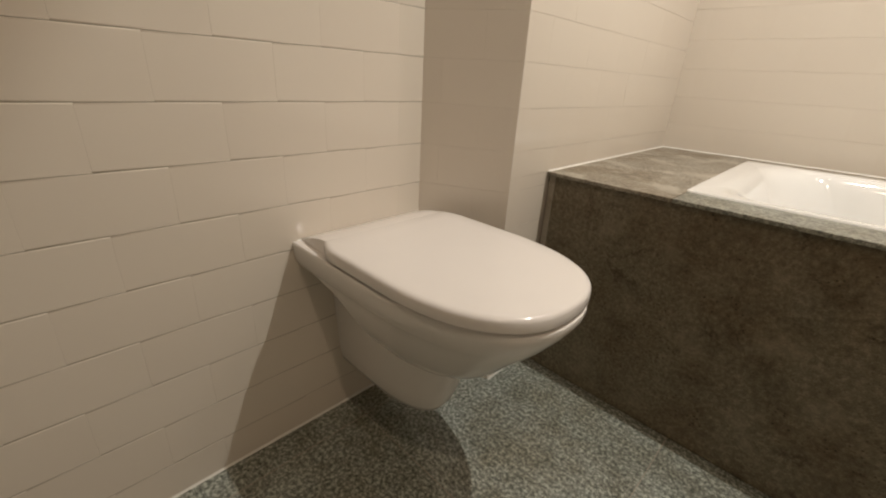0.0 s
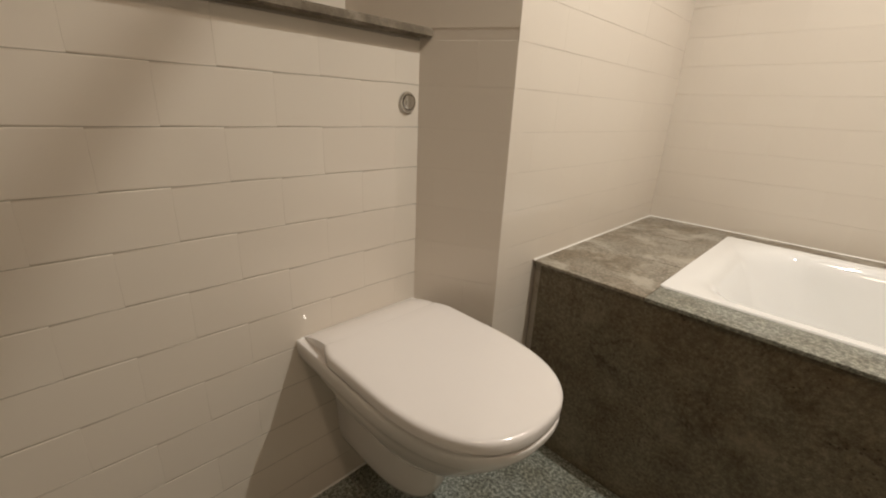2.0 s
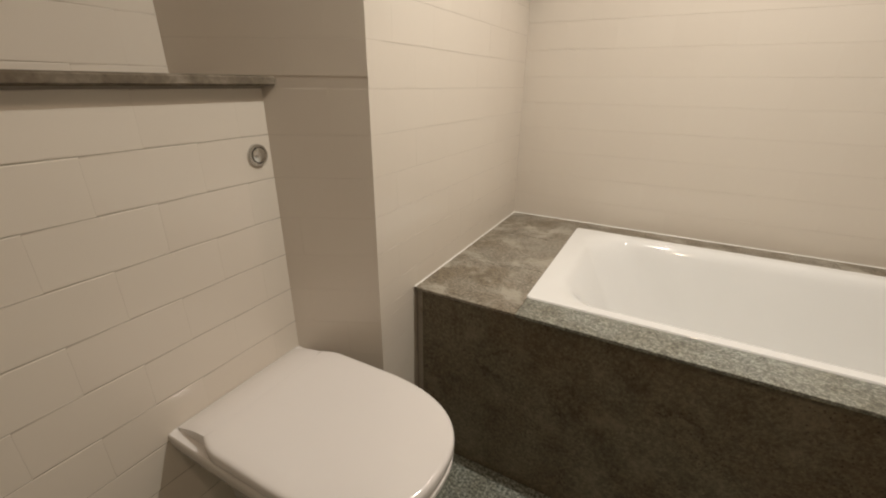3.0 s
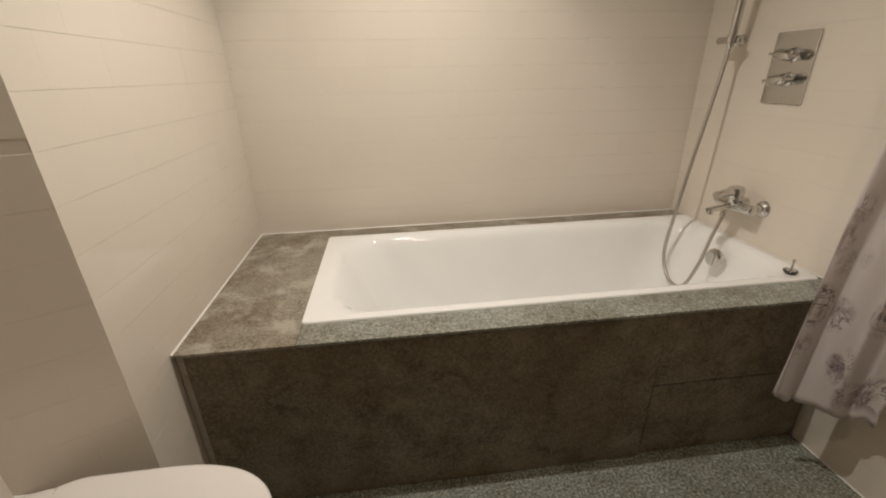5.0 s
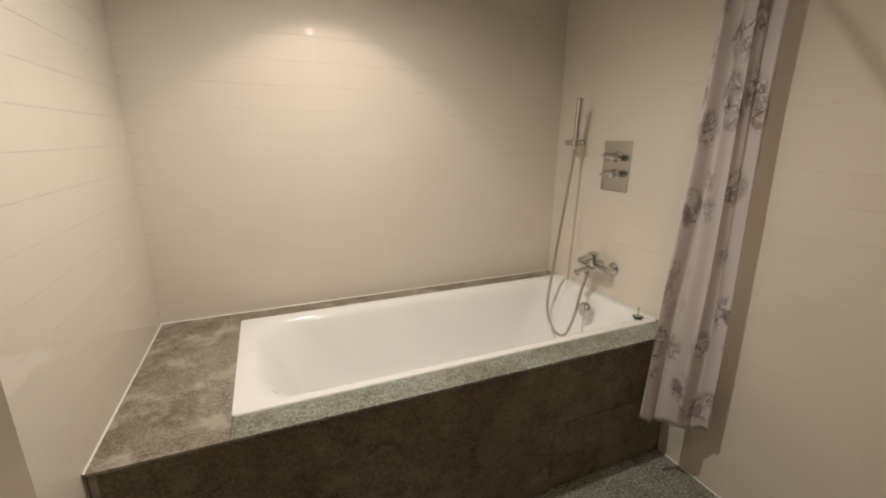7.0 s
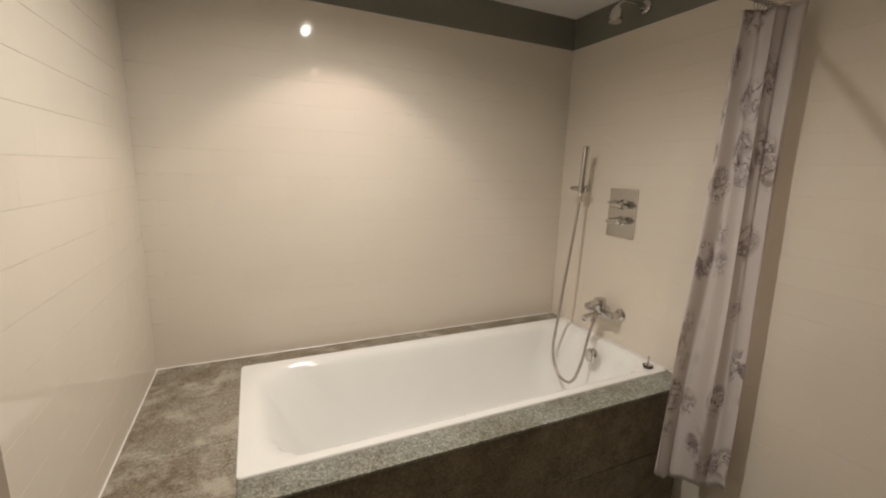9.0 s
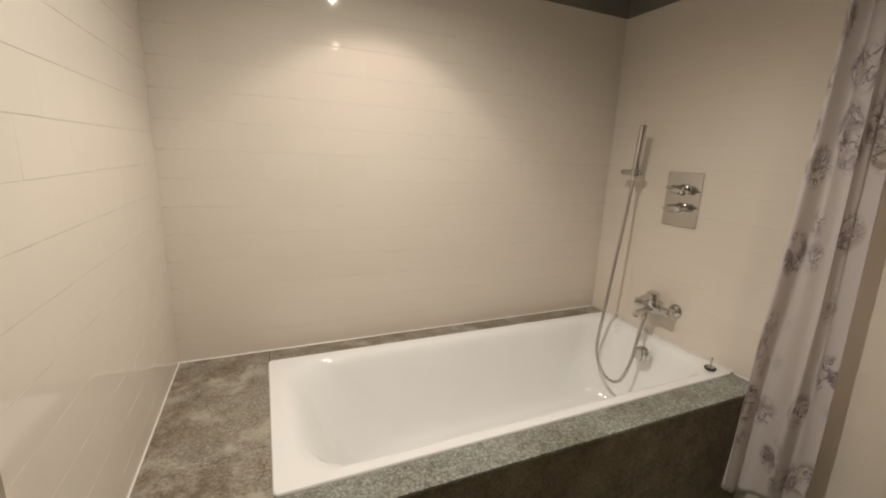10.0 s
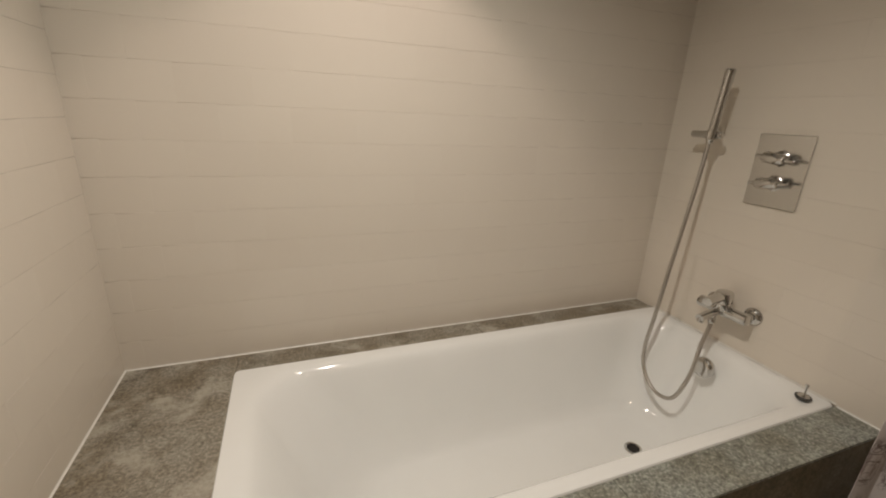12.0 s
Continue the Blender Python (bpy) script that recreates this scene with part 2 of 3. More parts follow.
floor = structure("floor", box(-2.65, 0.1, -3.1, 0.1, -0.12, -GAP), GREY_GROUT, "grey-green speckled granite tile floor with fine joints", "floor")
ceiling = structure("ceiling", box(-2.65, 0.1, -3.1, 0.1, CEIL, CEIL + 0.1), CEILING_PAINT, "smooth white painted ceiling with recessed downlights", "ceiling")
wall_north = structure("wall_north", box(XE - 0.32, 0.1, GAP, 0.1, 0, BAND), GROUT, "cream glazed metro tiled wall along the bath")
wall_east = structure("wall_east", box(GAP, 0.1, -3.1, GAP, 0, BAND), GROUT, "cream glazed tiled wall with chrome shower fittings")
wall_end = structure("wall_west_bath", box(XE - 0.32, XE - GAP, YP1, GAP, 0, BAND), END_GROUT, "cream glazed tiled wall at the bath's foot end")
wall_toilet = structure("wall_west_toilet", box(XR, XT - GAP, -3.1, YP0 + 0.02, 0, LEDGE), GREY_GROUT, "cream glazed brick-bond tiled wall behind the toilet")
wall_recess = structure("wall_west_recess", box(XR - 0.1, XR - GAP, -3.1, YP1, 0, BAND), GROUT, "cream glazed tiled wall above the cistern ledge")
wall_south = structure("wall_south", box(-2.65, 0.1, -3.1, YB, 0, CEIL), PAINT, "plain taupe painted wall closing the room")
bm = bmesh.new()
ux, uy = XE - XT, YP1 - YP0
ul = math.hypot(ux, uy)
nx, ny = uy / ul, -ux / ul
YR = YP0 + (XR - XT) * uy / ux
p0, p1 = Vector((XR - nx * GAP, YR - ny * GAP, 0)), Vector((XE - nx * GAP, YP1 - ny * GAP, 0))
add_rings(bm, [[(p0.x, p0.y, z), (p1.x, p1.y, z), (p1.x, p1.y + 0.05, z), (p0.x - 0.05, p1.y + 0.05, z), (p0.x - 0.05, p0.y, z)] for z in (0, BAND)])
wall_return = structure("wall_west_return", bm, GROUT, "narrow tiled return between toilet recess and bath wall")

# painted band above the tiles
structure("trim_north", box(XE, 0.0, 0.001, 0.1, BAND, CEIL), BAND_PAINT, "grey-green painted band above the tiles", "painted band")
structure("trim_east", box(0.001, 0.1, YB, 0.001, BAND, CEIL), BAND_PAINT, "grey-green painted band above the tiles", "painted band")
structure("trim_west_bath", box(XE - 0.3, XE - 0.001, YP1, 0.1, BAND, CEIL), BAND_PAINT, "grey-green painted band above the tiles", "painted band")
structure("trim_west_recess", box(XR - 0.1, XR - 0.001, -3.1, YP1, BAND, CEIL), BAND_PAINT, "grey-green painted band above the tiles", "painted band")


# ---- bath surround of granite slabs ----
DECK = 0.634
surround = thing("bath_surround", "boxed-in bath surround of grey granite slabs", "bath surround", kind="structure")
part("core", box(XE + 0.03, -1.84, -0.898, -0.004, 0.0, DECK - 0.0015), SHELF_STONE, surround)
# coloured near black, as the shade seen through the panel gaps
part("front_core", box(-1.84, -0.004, -0.902, -0.872, 0.0, DECK - 0.0105), GAP_SHADE, surround)
J = 0.0006


def front(x):
    """The deck's front edge runs a little out of square with the wall."""
    return -0.937 - 0.023 * (x - XE) / -XE


def slab(x0, x1, lead, back, z0, z1, bevel=0.0018):
    """A stone slab whose face follows the front edge, lead metres behind it; back is a depth, or a y when negative."""
    ya, yb = front(x0) + lead, front(x1) + lead
    ba, bb = (back, back) if back < 0 else (ya + back, yb + back)
    bm = bmesh.new()
    add_rings(bm, [[(x0, ya, z), (x1, yb, z), (x1, bb, z), (x0, ba, z)] for z in (z0, z1)])
    bmesh.ops.bevel(bm, geom=list(bm.edges), offset=bevel, segments=2, affect="EDGES", profile=0.6)
    return bm


for y0, y1 in ((-0.312, -0.003), (-0.632, -0.312)):
    part("deck_slab", box(XE + 0.003, -1.797, y0 + J, y1 - J, DECK - 0.010, DECK, bevel=0.0018), DECK_STONE, surround)
part("deck_slab", slab(XE + 0.003, -1.797, 0.0, -0.632 - J, DECK - 0.010, DECK), DECK_STONE, surround)
for x0, x1 in ((-1.797, -0.897), (-0.897, -0.003)):
    part("front_deck_slab", slab(x0 + J, x1 - J, 0.0, -0.834, DECK - 0.010, DECK), RAIL_STONE, surround)
    part("back_deck_slab", box(x0 + J, x1 - J, -0.109, -0.003, DECK - 0.010, DECK, bevel=0.0018), DECK_STONE, surround)
TOP = DECK - 0.0105
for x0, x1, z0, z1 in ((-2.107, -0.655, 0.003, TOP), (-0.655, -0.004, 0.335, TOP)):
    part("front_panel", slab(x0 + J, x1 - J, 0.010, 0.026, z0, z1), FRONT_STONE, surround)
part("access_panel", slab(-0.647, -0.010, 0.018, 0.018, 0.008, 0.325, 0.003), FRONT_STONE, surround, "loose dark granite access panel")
part("edge_strip", slab(-2.127, -2.1075, 0.013, 0.020, 0.0, TOP, 0.002), SHELF_STONE, surround, "narrow pale filler strip at the wall")


# ---- bath tub ----
tub = thing("bathtub", "white enamelled steel bathtub set in a granite deck", "bathtub")
RIM = 0.6395
bm = bmesh.new()
X0, X1, Y0, Y1 = -1.802, -0.004, -0.838, -0.106


def tub_ring(d0, d1, s, r, z, per=16):
    """A ring inset by d0 at the sloped end, d1 at the tap end and s at the sides."""
    return rounded_rect(X0 + d0, X1 - d1, Y0 + s, Y1 - s, r, z, per)


# inset at the sloped end, at the tap end, at the sides, corner radius, depth below the rim
PROFILE = ((0.004, 0.004, 0.004, 0.016, 0.03), (0.0005, 0.0005, 0.0005, 0.019, 0.006), (0.001, 0.001, 0.001, 0.018, 0.003), (0.004, 0.004, 0.004, 0.016, 0.0),
           (0.040, 0.018, 0.028, 0.085, 0.0004), (0.056, 0.027, 0.039, 0.112, 0.0024), (0.070, 0.036, 0.049, 0.132, 0.0075), (0.084, 0.045, 0.058, 0.148, 0.017),
           (0.098, 0.053, 0.066, 0.160, 0.034), (0.116, 0.061, 0.073, 0.170, 0.060), (0.140, 0.070, 0.081, 0.178, 0.10), (0.178, 0.085, 0.091, 0.200, 0.17),
           (0.222, 0.100, 0.101, 0.222, 0.245), (0.260, 0.114, 0.110, 0.232, 0.305), (0.288, 0.128, 0.119, 0.235, 0.340), (0.316, 0.147, 0.132, 0.225, 0.366),
           (0.348, 0.172, 0.150, 0.208, 0.384), (0.390, 0.206, 0.176, 0.180, 0.394), (0.60, 0.42, 0.30, 0.05, 0.400))
rings = [tub_ring(d0, d1, w, r, RIM - z) for d0, d1, w, r, z in PROFILE]
add_rings(bm, rings, cap_start=False)
part("shell", bm, ENAMEL, tub, smooth=True)
bm = bmesh.new()
add_turned(bm, (-0.385, -0.474, RIM - 0.3975), (0, 0, 1), [(0, 0.033), (0.002, 0.033), (0.0035, 0.030), (0.002, 0.024), (-0.004, 0.022)])
part("waste_ring", bm, CHROME, tub, "chrome waste ring", True)
# flat black disc painted as the shade inside the drain
bm = bmesh.new()
add_turned(bm, (-0.385, -0.474, RIM - 0.3955), (0, 0, 1), [(0, 0.0235), (0.0012, 0.0235)])
part("drain_shade_disc", bm, GAP_SHADE, tub, "near-black disc for the shade in the drain")
bm = bmesh.new()
add_turned(bm, (-0.095, -0.483, 0.566), (-1, 0, 0.16), [(0, 0.030), (0.012, 0.038), (0.024, 0.041), (0.034, 0.038), (0.040, 0.030), (0.0415, 0.018), (0.042, 0)], 32)
part("overflow_knob", bm, CHROME, tub, "round chrome overflow control", True)

# loose plug standing on the rim
plug = thing("bath_plug", "black rubber bath plug with chrome stem on the rim", "plug")
base = Vector((-0.078, -0.785, RIM))
bm = bmesh.new()
add_turned(bm, base, (0, 0, 1), [(0, 0.017), (0.004, 0.020), (0.007, 0.0225), (0.011, 0.0225), (0.0125, 0.021)])
part("disc", bm, RUBBER, plug, "black rubber disc", True)
bm = bmesh.new()
add_turned(bm, base + Vector((0, 0, 0.0125)), (0, 0, 1), [(0, 0.017), (0.0015, 0.016), (0.002, 0.006), (0.006, 0.0035), (0.034, 0.0035), (0.036, 0.0055), (0.042, 0.0055), (0.043, 0.003)])
part("stem", bm, CHROME, plug, "chrome stem", True)


# ---- silicone beads ----
def bead(name, path, r, corner):
    """A sealing bead along a straight corner; corner gives the two directions away from it."""
    a, b = Vector(corner[0]), Vector(corner[1])
    rings = []
    for p in path:
        p = Vector(p)
        rings.append([p] + [p + a * r * c + b * r * s for c, s in ((1, 0), (0.55, 0.18), (0.18, 0.55), (0, 1))])
    bm = bmesh.new()
    add_rings(bm, rings)
    return tagged(part(name, bm, SILICONE), "thin white silicone sealing bead", "sealant", kind="structure")


bead("trim_sealant", [(XE + 0.001, -0.001, DECK), (-0.001, -0.001, DECK)], 0.0045, ((0, -1, 0), (0, 0, 1)))
bead("trim_sealant", [(XE + 0.001, -0.936, DECK), (XE + 0.001, -0.001, DECK)], 0.0045, ((1, 0, 0), (0, 0, 1)))
bead("trim_sealant", [(-0.001, -0.958, DECK), (-0.001, -0.840, DECK)], 0.0045, ((-1, 0, 0), (0, 0, 1)))
bead("trim_sealant", [(-0.001, -0.838, RIM), (-0.001, -0.108, RIM)], 0.0045, ((-1, 0, 0), (0, 0, 1)))
bead("trim_sealant", [(-0.001, YB, 0), (-0.001, YF, 0)], 0.0045, ((-1, 0, 0), (0, 0, 1)))
bead("trim_sealant", [(XT + 0.001, YB, 0), (XT + 0.001, YP0, 0)], 0.0045, ((1, 0, 0), (0, 0, 1)))
bead("trim_sealant", [(XE + 0.001, YP1, 0), (XE + 0.001, YF, 0)], 0.0045, ((1, 0, 0), (0, 0, 1)))


# ---- toilet ----
TY = -1.410


def pan_ring(back, front, half, z, power=2.6, n=56, straight=0.42):
    """A D-shaped ring: straight sides from the wall, then a rounded front."""
    length = front - back
    xs = back + length * straight if straight else max(-2.105, back + 0.01)
    pts = []
    side = n // 4
    for i in range(side):
        pts.append(Vector((back + (xs - back) * i / side, TY - half, z)))
    for i in range(n // 2 + 1):
        a = -math.pi / 2 + math.pi * i / (n // 2)
        c, s = math.cos(a), math.sin(a)
        pts.append(Vector((xs + (front - xs) * abs(c) ** (2 / power), TY + half * math.copysign(abs(s) ** (2 / power), s), z)))
    for i in range(side):
        pts.append(Vector((xs - (xs - back) * (i + 1) / side, TY + half, z)))
    return pts


toilet = thing("toilet", "white ceramic wall-hung toilet with closed lid", "toilet")
bm = bmesh.new()
B = XT + 0.0005
# bowl with its rim: back, front, half width, height, squareness
BOWL = ((-2.10, -1.985, 0.045, 0.292, 2.1), (-2.125, -1.962, 0.068, 0.294, 2.1), (-2.14, -1.940, 0.090, 0.304, 2.1), (-2.155, -1.915, 0.112, 0.324, 2.15), (-2.17, -1.888, 0.131, 0.352, 2.2),
        (-2.18, -1.862, 0.147, 0.383, 2.3), (-2.195, -1.836, 0.160, 0.412, 2.35), (-2.225, -1.814, 0.169, 0.436, 2.4), (-2.29, -1.800, 0.174, 0.453, 2.45), (B, -1.796, 0.178, 0.459, 2.45),
        (B, -1.792, 0.181, 0.464, 2.43), (B, -1.780, 0.1855, 0.480, 2.42),
        (B, -1.771, 0.188, 0.497, 2.45), (B, -1.7695, 0.1885, 0.506, 2.45), (B, -1.7705, 0.1878, 0.511, 2.45), (B, -1.774, 0.1855, 0.5135, 2.45), (B, -1.79, 0.17, 0.5140, 2.45))
add_rings(bm, [pan_ring(b0, f0, w0, z0, q0, straight=0) for b0, f0, w0, z0, q0 in BOWL])
part("bowl", bm, CERAMIC, toilet, smooth=True)
bm = bmesh.new()
TRAP = ((-2.100, 0.042, 0.130, 2.4), (-2.070, 0.060, 0.133, 2.4), (-2.045, 0.073, 0.142, 2.4), (-2.033, 0.080, 0.160, 2.4), (-2.018, 0.085, 0.20, 2.4), (-2.002, 0.088, 0.25, 2.3), (-1.985, 0.092, 0.30, 2.3), (-1.97, 0.095, 0.36, 2.3), (-1.96, 0.09, 0.42, 2.3))
add_rings(bm, [pan_ring(B, f0, w0, z0, q0) for f0, w0, z0, q0 in TRAP])
part("trap_housing", bm, CERAMIC, toilet, smooth=True)


def seat_ring(inset, z, back=-2.245):
    """The outline of seat and lid, cut back in two notches at the hinges."""
    out = []
    for p in pan_ring(back + inset, -1.771 - inset, 0.1885 - inset, z, 2.45, 64, 0.42):
        k = (p.x - back) / 0.06
        if k < 1:
            p.y = TY + (p.y - TY) * (0.90 + 0.10 * math.sin(max(k, 0) * math.pi / 2))
        out.append(p)
    return out


bm = bmesh.new()
add_rings(bm, [seat_ring(0.026, 0.5142), seat_ring(0.024, 0.5155), seat_ring(0.024, 0.5185), seat_ring(0.026, 0.5195)])
part("seat", bm, LID_PLASTIC, toilet, "white seat ring under the lid", True)
bm = bmesh.new()
add_rings(bm, [seat_ring(0.012, 0.5197), seat_ring(0.002, 0.5199), seat_ring(0.0004, 0.5212), seat_ring(0, 0.526), seat_ring(0.0004, 0.5385), seat_ring(0.0022, 0.5425),
               seat_ring(0.0060, 0.5452), seat_ring(0.012, 0.5465), seat_ring(0.05, 0.5484), seat_ring(0.11, 0.5493)])
part("lid", bm, LID_PLASTIC, toilet, "smooth white closed lid", True)
bm = bmesh.new()
cover = []
for x, half, z in ((-2.236, 0.168, 0.5460), (-2.258, 0.168, 0.5445), (-2.282, 0.168, 0.5400), (-2.306, 0.168, 0.5335), (-2.328, 0.168, 0.5255), (-2.343, 0.168, 0.5185)):
    row = [Vector((x, TY + half * k / 8, z)) for k in range(-7, 8)]
    cover.append([Vector((x, TY - half, 0.5135)), Vector((x, TY - half * 0.992, z - 0.003 * (z > 0.52)))] + row + [Vector((x, TY + half * 0.992, z - 0.003 * (z > 0.52))), Vector((x, TY + half, 0.5135))])
add_rings(bm, cover)
part("hinge_cover", bm, LID_PLASTIC, toilet, "sloping white cover over the hinges", True)
for s in (-1, 1):
    bm = bmesh.new()
    add_rod(bm, (-2.240, TY + s * 0.075 - 0.02, 0.521), (-2.240, TY + s * 0.075 + 0.02, 0.521), 0.007, 20)
    part("hinge", bm, CHROME, toilet, "chrome hinge barrel", True)
bead("trim_sealant", [(XT + 0.001, TY - 0.178, 0.513), (XT + 0.001, TY + 0.178, 0.513)], 0.0045, ((1, 0, 0), (0, 0, 1)))

# flush button in the tiled wall
button = thing("flush_button", "round chrome dual flush button in the tiled wall", "flush button")
c = Vector((XT, -1.264, 1.068))
bm = bmesh.new()
add_turned(bm, c, (1, 0, 0), [(0, 0.0255), (0.004, 0.0255), (0.0065, 0.024), (0.0065, 0.0195), (0.004, 0.0188), (0.002, 0.0185)], 36)
part("ring", bm, CHROME, button, smooth=True)
bm = bmesh.new()
add_turned(bm, c + Vector((0.001, 0, 0)), (1, 0, 0), [(0, 0.0178), (0.006, 0.0178), (0.008, 0.0165), (0.0088, 0.012), (0.009, 0)], 36)
part("large_button", bm, CHROME, button, smooth=True)
bm = bmesh.new()
add_turned(bm, c + Vector((0.008, -0.003, 0)), (1, 0, 0), [(0, 0.0085), (0.0025, 0.0085), (0.0035, 0.0075), (0.0038, 0)], 24)
part("small_button", bm, BRUSHED, button, "satin chrome small button", True)

# stone ledge over the cistern
shelf = thing("wall_ledge", "grey granite ledge above the toilet cistern", "ledge", kind="structure")
SD = 0.032


def ledge(bm, x1, z0, z1, bevel):
    y_end = YP0 + (x1 - XT) * uy / ux
    ring = [(XR, YB), (XR, YR - 0.001), (x1, y_end - 0.001), (x1, YB)]
    add_rings(bm, [[(x, y, z) for x, y in ring] for z in (z0, z1)])
    bmesh.ops.bevel(bm, geom=[e for e in bm.edges if abs(e.verts[0].co.x - x1) < 1e-5 and abs(e.verts[1].co.x - x1) < 1e-5 and abs(e.verts[0].co.z - e.verts[1].co.z) < 1e-5],
                    offset=bevel, segments=3, affect="EDGES")
    return bm


part("slab", ledge(bmesh.new(), XT + SD, 1.218, 1.239, 0.004), EDGE_STONE, shelf, "brown rough-edged stone slab")


# ---- shower and tap fittings ----
valve = thing("shower_valve", "square chrome concealed shower valve with two levers", "shower valve")
part("plate", box(-0.008, -0.0005, -0.5605, -0.387, 1.203, 1.451, bevel=0.0025), BRUSHED, valve, "satin chrome cover plate")
for z, lean in ((1.372, 6), (1.288, -5)):
    c = Vector((-0.008, -0.474, z))
    bm = bmesh.new()
    add_turned(bm, c, (-1, 0, 0), [(0, 0.027), (0.003, 0.027), (0.006, 0.022), (0.024, 0.020), (0.034, 0.019)], 32)
    knob = part("knob", bm, CHROME, valve, smooth=True)
    d = Vector((0, math.cos(radians(lean)), math.sin(radians(lean))))
    q = c + Vector((-0.036, 0, 0))
    bm = bmesh.new()
    add_turned(bm, q - d * 0.036, d, [(0, 0.012), (0.002, 0.0165), (0.008, 0.0190), (0.064, 0.0190), (0.070, 0.0165), (0.072, 0.012)], 28)
    part("handle_barrel", bm, CHROME, knob, smooth=True)
    for e in (-1, 1):
        bm = bmesh.new()
        add_turned(bm, q + d * e * 0.034, d * e, [(0, 0.0065), (0.006, 0.0055), (0.020, 0.0050), (0.027, 0.0062), (0.031, 0.003)], 18)
        part("handle_pin", bm, CHROME, knob, smooth=True)

mixer = thing("bath_mixer_tap", "chrome wall-mounted bath mixer tap with single lever", "tap")
MY, MZ, MX = -0.458, 0.800, -0.062
for s in (-1, 1):
    y = MY + s * 0.075
    bm = bmesh.new()
    add_turned(bm, (-0.0005, y, MZ), (-1, 0, 0), [(0, 0.034), (0.004, 0.034), (0.008, 0.031), (0.016, 0.024), (0.018, 0.017), (0.040, 0.0165)], 32)
    part("flange", bm, CHROME, mixer, smooth=True)
    bm = bmesh.new()
    add_turned(bm, (-0.036, y, MZ), (-1, 0, 0), [(0, 0.0185), (0.002, 0.0195), (0.016, 0.0195), (0.018, 0.0185)], 6)
    part("union_nut", bm, CHROME, mixer)
bm = bmesh.new()
add_turned(bm, (MX, MY - 0.098, MZ), (0, 1, 0), [(0, 0.016), (0.004, 0.0215), (0.02, 0.0225), (0.06, 0.0215), (0.082, 0.0255), (0.114, 0.0255), (0.136, 0.0215), (0.176, 0.0225), (0.192, 0.0215), (0.196, 0.016)], 32)
part("body", bm, CHROME, mixer, smooth=True)
bm = bmesh.new()
add_turned(bm, (MX - 0.006, MY, MZ + 0.005), (-0.12, 0, 1), [(0, 0.028), (0.026, 0.029), (0.030, 0.0275), (0.032, 0.0315), (0.062, 0.0315), (0.071, 0.028), (0.075, 0.019), (0.0765, 0)], 32)
part("cartridge_cap", bm, CHROME, mixer, smooth=True)
bm = bmesh.new()
lever_path = smooth_path([(MX - 0.015, MY, MZ + 0.056), (MX - 0.045, MY, MZ + 0.056), (MX - 0.078, MY, MZ + 0.050), (MX - 0.100, MY, MZ + 0.046)], 5)
add_rings(bm, [[p + Vector((0, w * c, h * s)) for c, s in ((math.cos(a), math.sin(a)) for a in (2 * math.pi * k / 16 for k in range(16)))]
               for p, w, h in ((p, 0.022 - 0.003 * i / len(lever_path), 0.019 - 0.004 * i / len(lever_path)) for i, p in enumerate(lever_path))])
part("lever", bm, CHROME, mixer, smooth=True)
bm = bmesh.new()
spout_path = smooth_path([(MX - 0.008, MY, MZ - 0.004), (MX - 0.050, MY, MZ - 0.007), (MX - 0.090, MY, MZ - 0.012), (MX - 0.118, MY, MZ - 0.018)], 5)
add_rings(bm, [[p + Vector((0, 0.017 * math.cos(a), (0.014 - 0.003 * i / len(spout_path)) * math.sin(a))) for a in (2 * math.pi * k / 16 for k in range(16))]
               for i, p in enumerate(spout_path)])
add_turned(bm, (MX - 0.108, MY, MZ - 0.020), (-0.15, 0, -1), [(0, 0.012), (0.014, 0.012), (0.016, 0.010)], 20)
part("spout", bm, CHROME, mixer, smooth=True)
bm = bmesh.new()
add_turned(bm, (MX - 0.045, MY, MZ - 0.018), (0, 0, -1), [(0, 0.010), (0.012, 0.010), (0.016, 0.0115), (0.030, 0.0115), (0.032, 0.009)], 20)
part("hose_outlet", bm, CHROME, mixer, smooth=True)

handset = thing("hand_shower", "slim chrome stick hand shower with steel hose", "hand shower")
top, low = Vector((-0.112, -0.296, 1.662)), Vector((-0.098, -0.268, 1.405))
bm = bmesh.new()
axis = top - low
add_turned(bm, low, axis, [(0, 0.009), (0.006, 0.0125), (0.03, 0.0145), (0.05, 0.0158), (0.235, 0.0162), (axis.length - 0.006, 0.0162), (axis.length - 0.001, 0.0150), (axis.length, 0.013)], 28)
part("wand", bm, CHROME, handset, smooth=True)
bm = bmesh.new()
for i in range(9):
    q = low + axis * (0.55 + 0.045 * i) + Vector((-0.0155, 0.0015, 0))
    add_turned(bm, q, (-1, 0.1, 0), [(0, 0.0022), (0.0016, 0.0016)], 8)
part("spray_nozzles", bm, RUBBER, handset, "dark rubber spray nozzles")
hose_points = [low + Vector((0.0006, 0.002, 0.002)), (-0.112, -0.271, 1.30), (-0.135, -0.277, 1.15), (-0.168, -0.282, 0.93), (-0.196, -0.284, 0.70), (-0.203, -0.276, 0.55),
               (-0.207, -0.302, 0.455), (-0.212, -0.375, 0.402), (-0.212, -0.455, 0.428), (-0.186, -0.482, 0.54), (-0.142, -0.466, 0.66), (MX - 0.045, MY, MZ - 0.048)]
path = smooth_path(hose_points, 44)
bm = bmesh.new()
rings = []
side = Vector((1, 0, 0))
